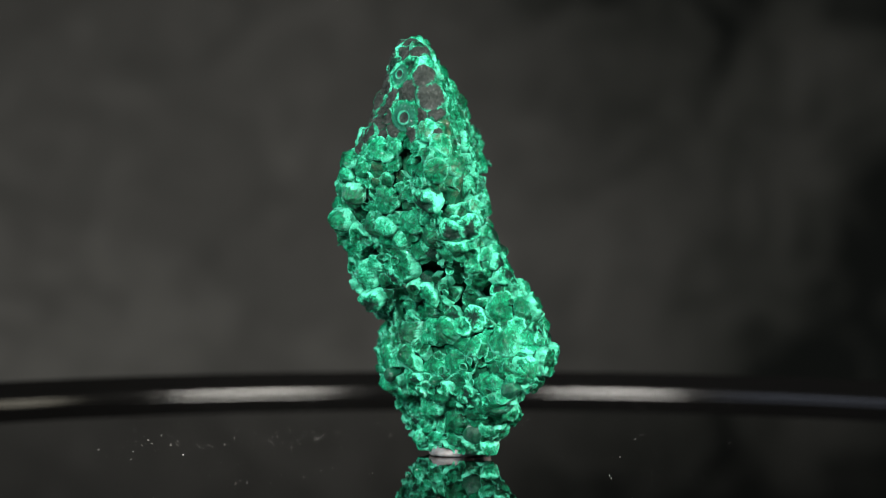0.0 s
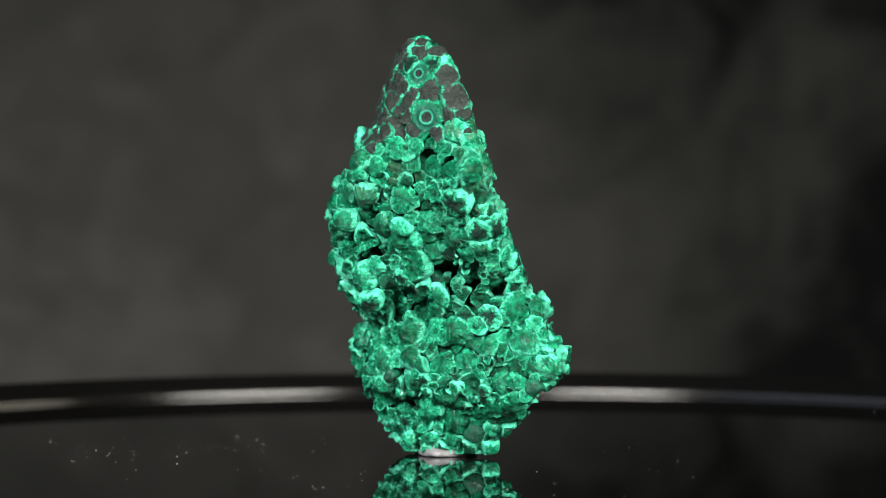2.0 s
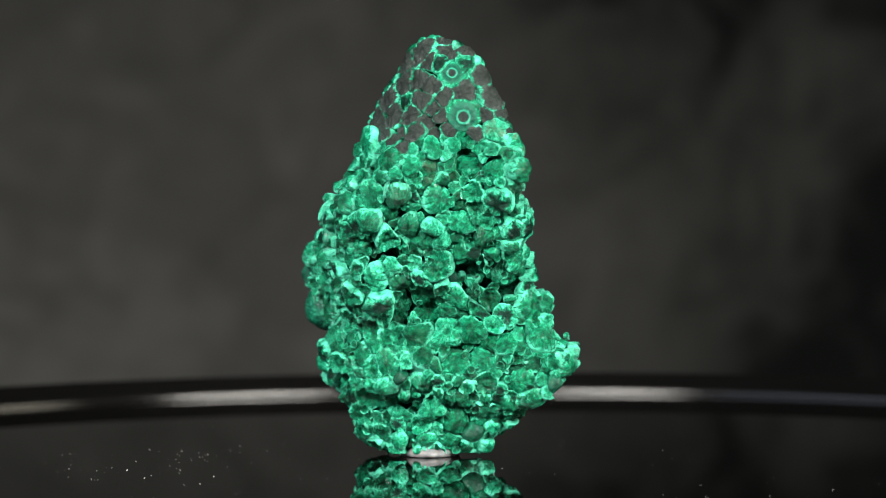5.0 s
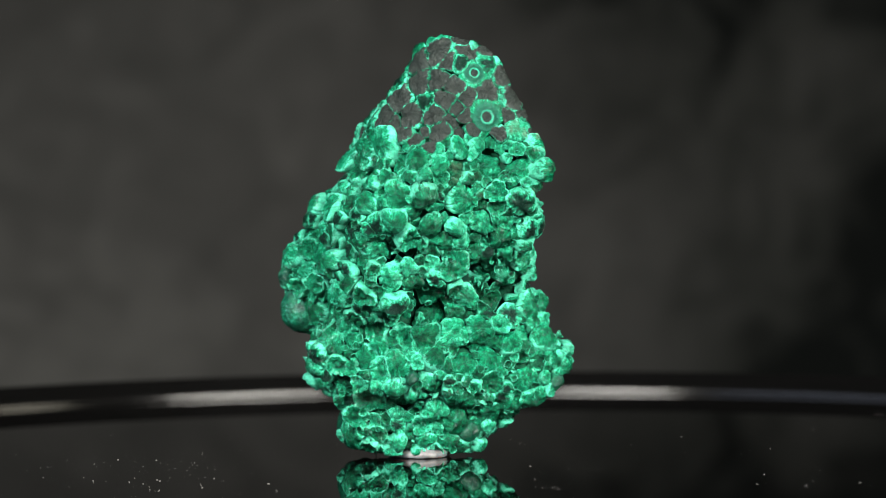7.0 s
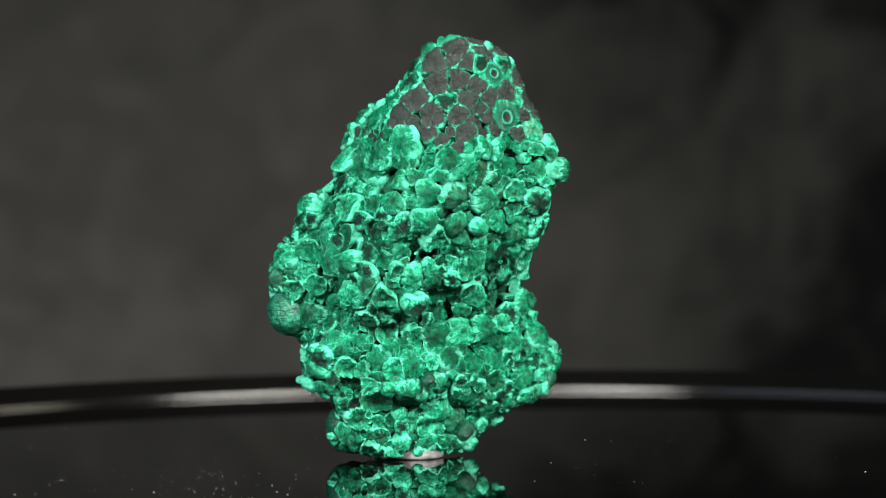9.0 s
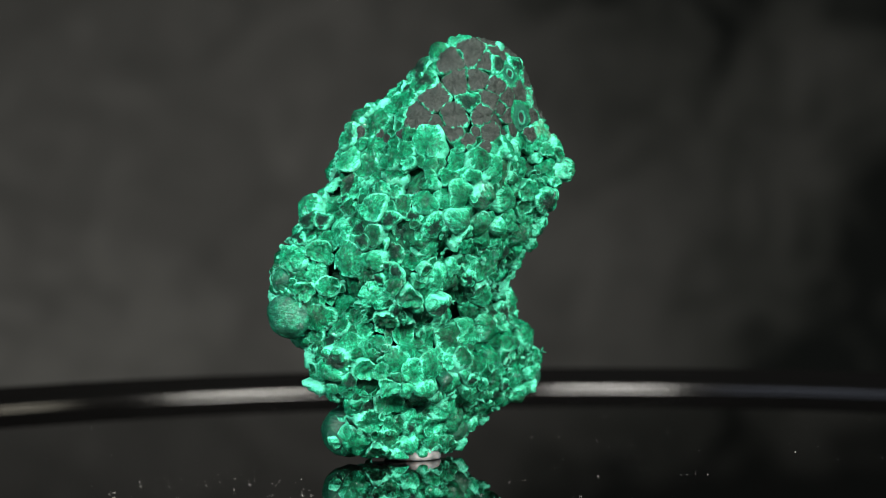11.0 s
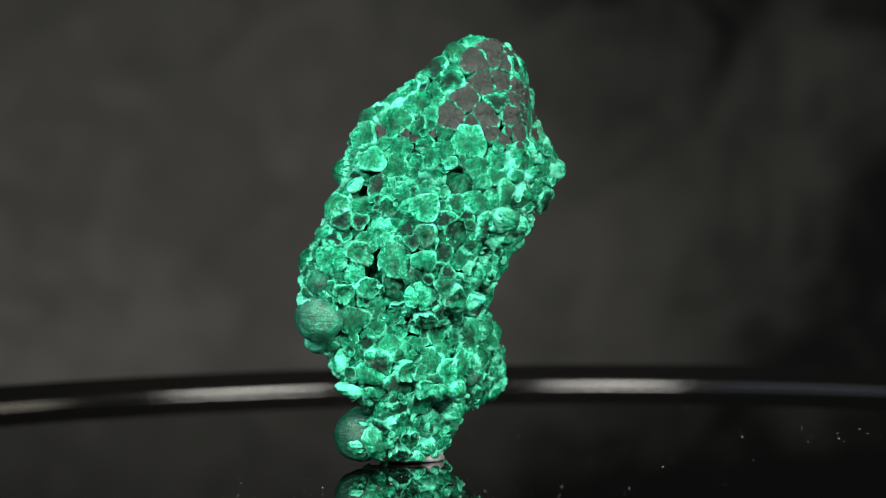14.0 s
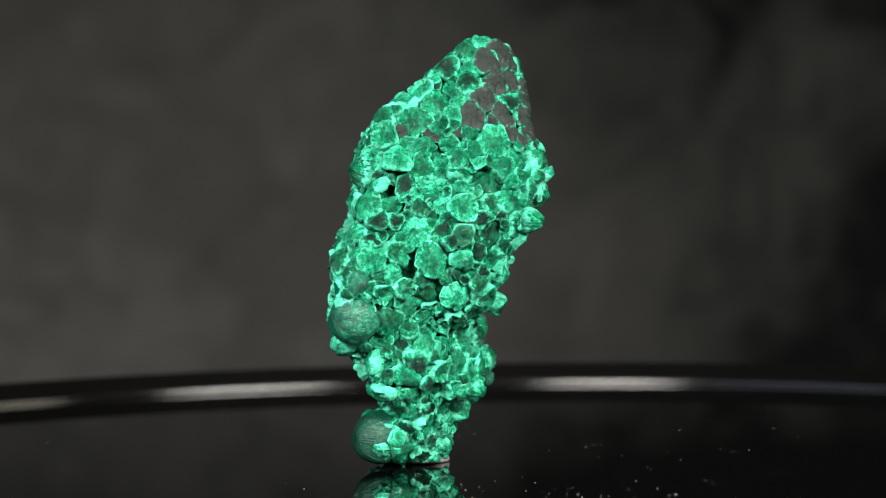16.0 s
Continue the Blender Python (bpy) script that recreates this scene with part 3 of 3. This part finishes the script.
def plate(i):
    """One rosette, grown out from its middle until it meets its neighbours: vertices (millimetres), faces, radial share and fibre space."""
    kind, p, n, r = PLACED[i]
    rng = np.random.default_rng(1000 + i)
    calm = min(1.0, max(0.12, (60 - p[2]) / 8))
    # the head that it sits on swells in the middle and falls away at its edge
    to = p - HEADS
    dist = np.sqrt((to ** 2).sum(1))
    h = dist.argmin()
    q = min(dist[h] / 4.6, 1.25)
    side = to[h] - n * (to[h] @ n)
    lift = calm * (0.9 * (1 - q * q) - 0.3 + rng.normal() * 0.42 + 1.4 * noise.noise(Vector(p) * 0.17))
    for c, _, size in PITS:
        lift -= 1.2 * size * math.exp(-((p - c) @ (p - c)) / size ** 2)
    way = n + calm * (0.34 * side / 4.6 + rng.normal(size=3) * (0.16 if kind in ("cup", "ball") else 0.08))
    way /= np.linalg.norm(way)
    u = np.cross(way, (0.3, 0.2, 1.0) if abs(way[2]) < 0.9 else (1.0, 0, 0))
    u /= np.linalg.norm(u)
    v = np.cross(way, u)
    seg = 44 if r > 1.5 else 32 if r > 0.9 else 24
    a = np.arange(seg) * 2 * np.pi / seg
    d = np.cos(a)[:, None] * u + np.sin(a)[:, None] * v
    # how far it reaches along each way
    gap = SEATS - p
    far = np.sqrt((gap ** 2).sum(1))
    near = (far > 1e-6) & (far < 7.5) & (FACING @ n > -0.2)
    gap, far, other = gap[near], far[near], SIZES[near]
    share = np.clip(0.5 + (r * r - other ** 2) / (2 * far ** 2), 0.28, 0.72)
    ahead = d @ gap.T
    reach = np.where(ahead > 0.05, far ** 2 * share / np.maximum(ahead, 0.05), 99.0)
    reach = ((reach ** -9.0).sum(1) + (1.5 * r) ** -9.0) ** (-1 / 9.0)
    lobes, cut, ph = rng.integers(3, 8), rng.uniform(0.04, 0.22), rng.uniform(0, 6.28)
    groove = (1 - np.abs(np.sin(lobes * a / 2 + ph))) ** 2.5
    nick = (1 - np.abs(np.sin(rng.integers(9, 15) * a / 2 + ph))) ** 2
    rough = {"cup": 1.0, "fan": 0.8, "cap": 0.8, "dark": 0.9, "ring": 0.3, "ball": 0.4}[kind]
    reach *= rng.uniform(1.05, 1.2) - rough * (cut * groove + 0.05 * nick)
    for m in (2, 3):
        reach *= 1 + rough * rng.uniform(0.02, 0.13) * np.cos(m * a + rng.uniform(0, 6.28))
    # the body falls away under its rim; on sharp turns it stays small
    reach /= 1 + 0.45 * np.maximum(depth(p + reach[:, None] * d)[0] - 0.4, 0)
    fall = -np.clip(depth(p + reach[:, None] * d)[0], -0.5, 2.0)
    rr, b = STEPS[:, None], min(r, 2.3)
    shape = rng.random()
    if kind == "ball":
        z = 0.85 * b * (np.sqrt(np.maximum(0, 1 - 0.9 * rr ** 2)) - 0.3)
    elif kind == "ring":
        z = b * (0.18 - 0.08 * rr ** 3 + 0.16 * np.exp(-((rr - 0.4) / 0.08) ** 2) - 0.06 * np.exp(-(rr / 0.22) ** 2))
    elif kind in ("cap", "dark"):
        z = b * (0.22 if kind == "cap" else 0.32) * (1 - 0.35 * rr ** 2) + 0 * rr
    elif kind == "fan":
        z = b * (0.12 + 0.1 * rr - 0.22 * rr ** 2.5)
    elif shape < 0.5:
        z = b * rng.uniform(0.42, 0.8) * (1 - rr ** 2.3) - b * rng.uniform(0, 0.3) * np.exp(-(rr / 0.2) ** 2)
    elif shape < 0.82:
        z = b * (0.1 + rng.uniform(0.15, 0.34) * rr ** 2.5 + rng.uniform(0, 0.25) * np.exp(-(rr / 0.2) ** 2) - 0.12 * np.exp(-((rr - 0.35) / 0.15) ** 2))
    else:
        z = b * (0.3 * (1 - rr ** 2) + rng.uniform(0.3, 0.55) * rr * np.cos(a - ph)[None, :])
    z = z + np.zeros((1, seg)) + min(lift, lift * reach.mean() / 1.3)
    z = z - 0.22 * b * np.clip((rr - 0.88) / 0.12, 0, 1) ** 2
    z = z - rough * b * groove * (rng.uniform(0.08, 0.36) * rr ** 1.3) - rough * 0.05 * b * nick * rr ** 2
    z = z + fall * rr ** 2
    x = p + (rr * reach)[..., None] * d[None] + z[..., None] * way
    for _ in range(7):
        k = rng.normal(size=3) * rng.uniform(0.8, 4.5)
        x = x + (rough * 0.15 / (0.6 + np.linalg.norm(k) * 0.35) * np.sin(x @ k + rng.uniform(0, 6.28)))[..., None] * way * np.minimum(1, rr * 2)[..., None]
    rim = x[-1]
    skirt = [p + (rim - p) * 0.985 - way * 0.4, p + (rim - p) * 0.86 - way * 1.7]
    verts = np.concatenate([x[0].mean(0, keepdims=True), x.reshape(-1, 3), *skirt])
    verts[:, 2] = np.maximum(verts[:, 2], 0.6)
    rows = len(STEPS) + 2
    radial = np.concatenate([[0.0], np.repeat(STEPS, seg), np.ones(2 * seg)])
    if kind == "ring":
        radial[1:] *= np.tile(np.clip(reach / reach.mean(), 0.7, 1.4), rows)
        radial = np.minimum(radial, 1.0)
    deep = np.concatenate([STEPS * 0.16, [0.24, 0.32]])
    fibre = np.concatenate([[[i * 3.1, 0, 0]], np.stack([np.tile(np.cos(a), rows) + i * 3.1, np.tile(np.sin(a), rows), np.repeat(deep, seg)], 1)])
    faces = [(0, 1 + k, 1 + (k + 1) % seg) for k in range(seg)] + grid_faces(seg, rows)
    return verts, faces, radial, fibre


def set_at(shape, p, n, r, turn=0.0):
    """A unit shape, opened along n, at a place on the body (millimetres)."""
    v, f, ra, fi = shape
    m = Vector(n).to_track_quat("Z", "Y").to_matrix() @ Matrix.Rotation(turn, 3, "Z")
    return v * r @ np.array(m).T + p, f, ra, fi


specimen = tagged(new("malachite_specimen"), "green fibrous malachite specimen of crusted rosettes, standing upright on putty", "mineral")


def body_core():
    bm = bmesh.new()
    for x, y, z, rx, ry, rz, yaw in LUMPS:
        m = pose(x * MM, y * MM, z * MM, 0, 0, math.degrees(yaw)) @ Matrix.Diagonal((rx * MM, ry * MM, rz * MM, 1))
        bmesh.ops.create_icosphere(bm, subdivisions=4, radius=0.88, matrix=m)
    at = np.array([v.co for v in bm.verts]) / MM
    for c, n, size in PITS:
        at -= n * (2.2 * size * np.exp(-((at - c) ** 2).sum(1) / (1.7 * size) ** 2))[:, None]
    for v, p in zip(bm.verts, at):
        v.co = Vector(p) * MM
        v.co += v.co.normalized() * 0.0006 * noise.noise(v.co * 300)
        v.co.z = max(v.co.z, 0.0007)
    ob = part("core", bm, CORE, specimen, "dark green malachite mass between the rosettes")
    ob.modifiers.new("union", "REMESH").voxel_size = 0.0006
    return ob


body_core()


def crust():
    """The largest rosettes of the near side are parts, the small rest one crust of each kind."""
    names = {"cup": "rosette", "cap": "grey_cap", "dark": "dark_nodule", "fan": "fan_plate", "ring": "eye_nodule", "ball": "round_nodule", "nodule": "round_nodule"}
    front = [i for i, (k, p, n, r) in enumerate(PLACED) if n[1] < 0.35 or n[0] > 0.6]
    front.sort(key=lambda i: -PLACED[i][3])
    single = set(front[:295])
    rest = {}
    for i, (kind, p, n, r) in enumerate(PLACED):
        made = set_at(ball_mesh(i), p, n, r) if kind == "nodule" else plate(i)
        look_of = {"nodule": "ball"}.get(kind, kind)
        if i in single:
            v, f, ra, fi = made
            ob = part(names[kind], finish("rosette", (v - p) * MM, f, ra, fi, v), GREEN[look_of], specimen)
            ob.matrix_basis = Matrix.Translation(Vector(p) * MM)
        else:
            rest.setdefault(look_of, []).append(made)
    rng = np.random.default_rng(29)
    petals = [petal_mesh(k) for k in range(10)]
    hosts = [(p, n, r) for k, p, n, r in PLACED if k == "cup" and r > 0.9 and p[2] < 55]
    for p, n, r in hosts:
        for _ in range(rng.integers(0, 4)):
            side = rng.normal(size=3)
            side -= n * (side @ n)
            side /= np.linalg.norm(side) + 1e-9
            way = n + 0.5 * rng.normal(size=3)
            rest["cup"].append(set_at(petals[rng.integers(10)], p + side * r * rng.uniform(0.5, 1.0) + n * rng.uniform(-0.1, 0.45), way / np.linalg.norm(way), rng.uniform(0.35, 0.85), rng.uniform(0, 6.28)))
    for kind, items in rest.items():
        vs, fs, base = [], [], 0
        for v, f, ra, fi in items:
            vs.append(v)
            fs.extend(tuple(j + base for j in q) for q in f)
            base += len(v)
        v = np.concatenate(vs)
        me = finish("crust", v * MM, fs, np.concatenate([m[2] for m in items]), np.concatenate([m[3] + np.array([0, 0, k * 1.37]) for k, m in enumerate(items)]), v)
        part("crust", me, GREEN[kind], specimen, "crust of small green malachite rosettes", "stuff")


crust()


# ---- what moves ----
def motions():
    turns = [(t, pose(0, 0, 0, 0, 0, TURN * (t - MID))) for t in [k * 1.0 for k in range(17)]]
    walk(specimen, turns)
    walk(putty, turns)
    # the tray runs slightly out of true
    warp = pose(0, 0, 0, -0.55, -0.34, 0)
    walk(tray, [(t, m @ warp) for t, m in turns])


motions()
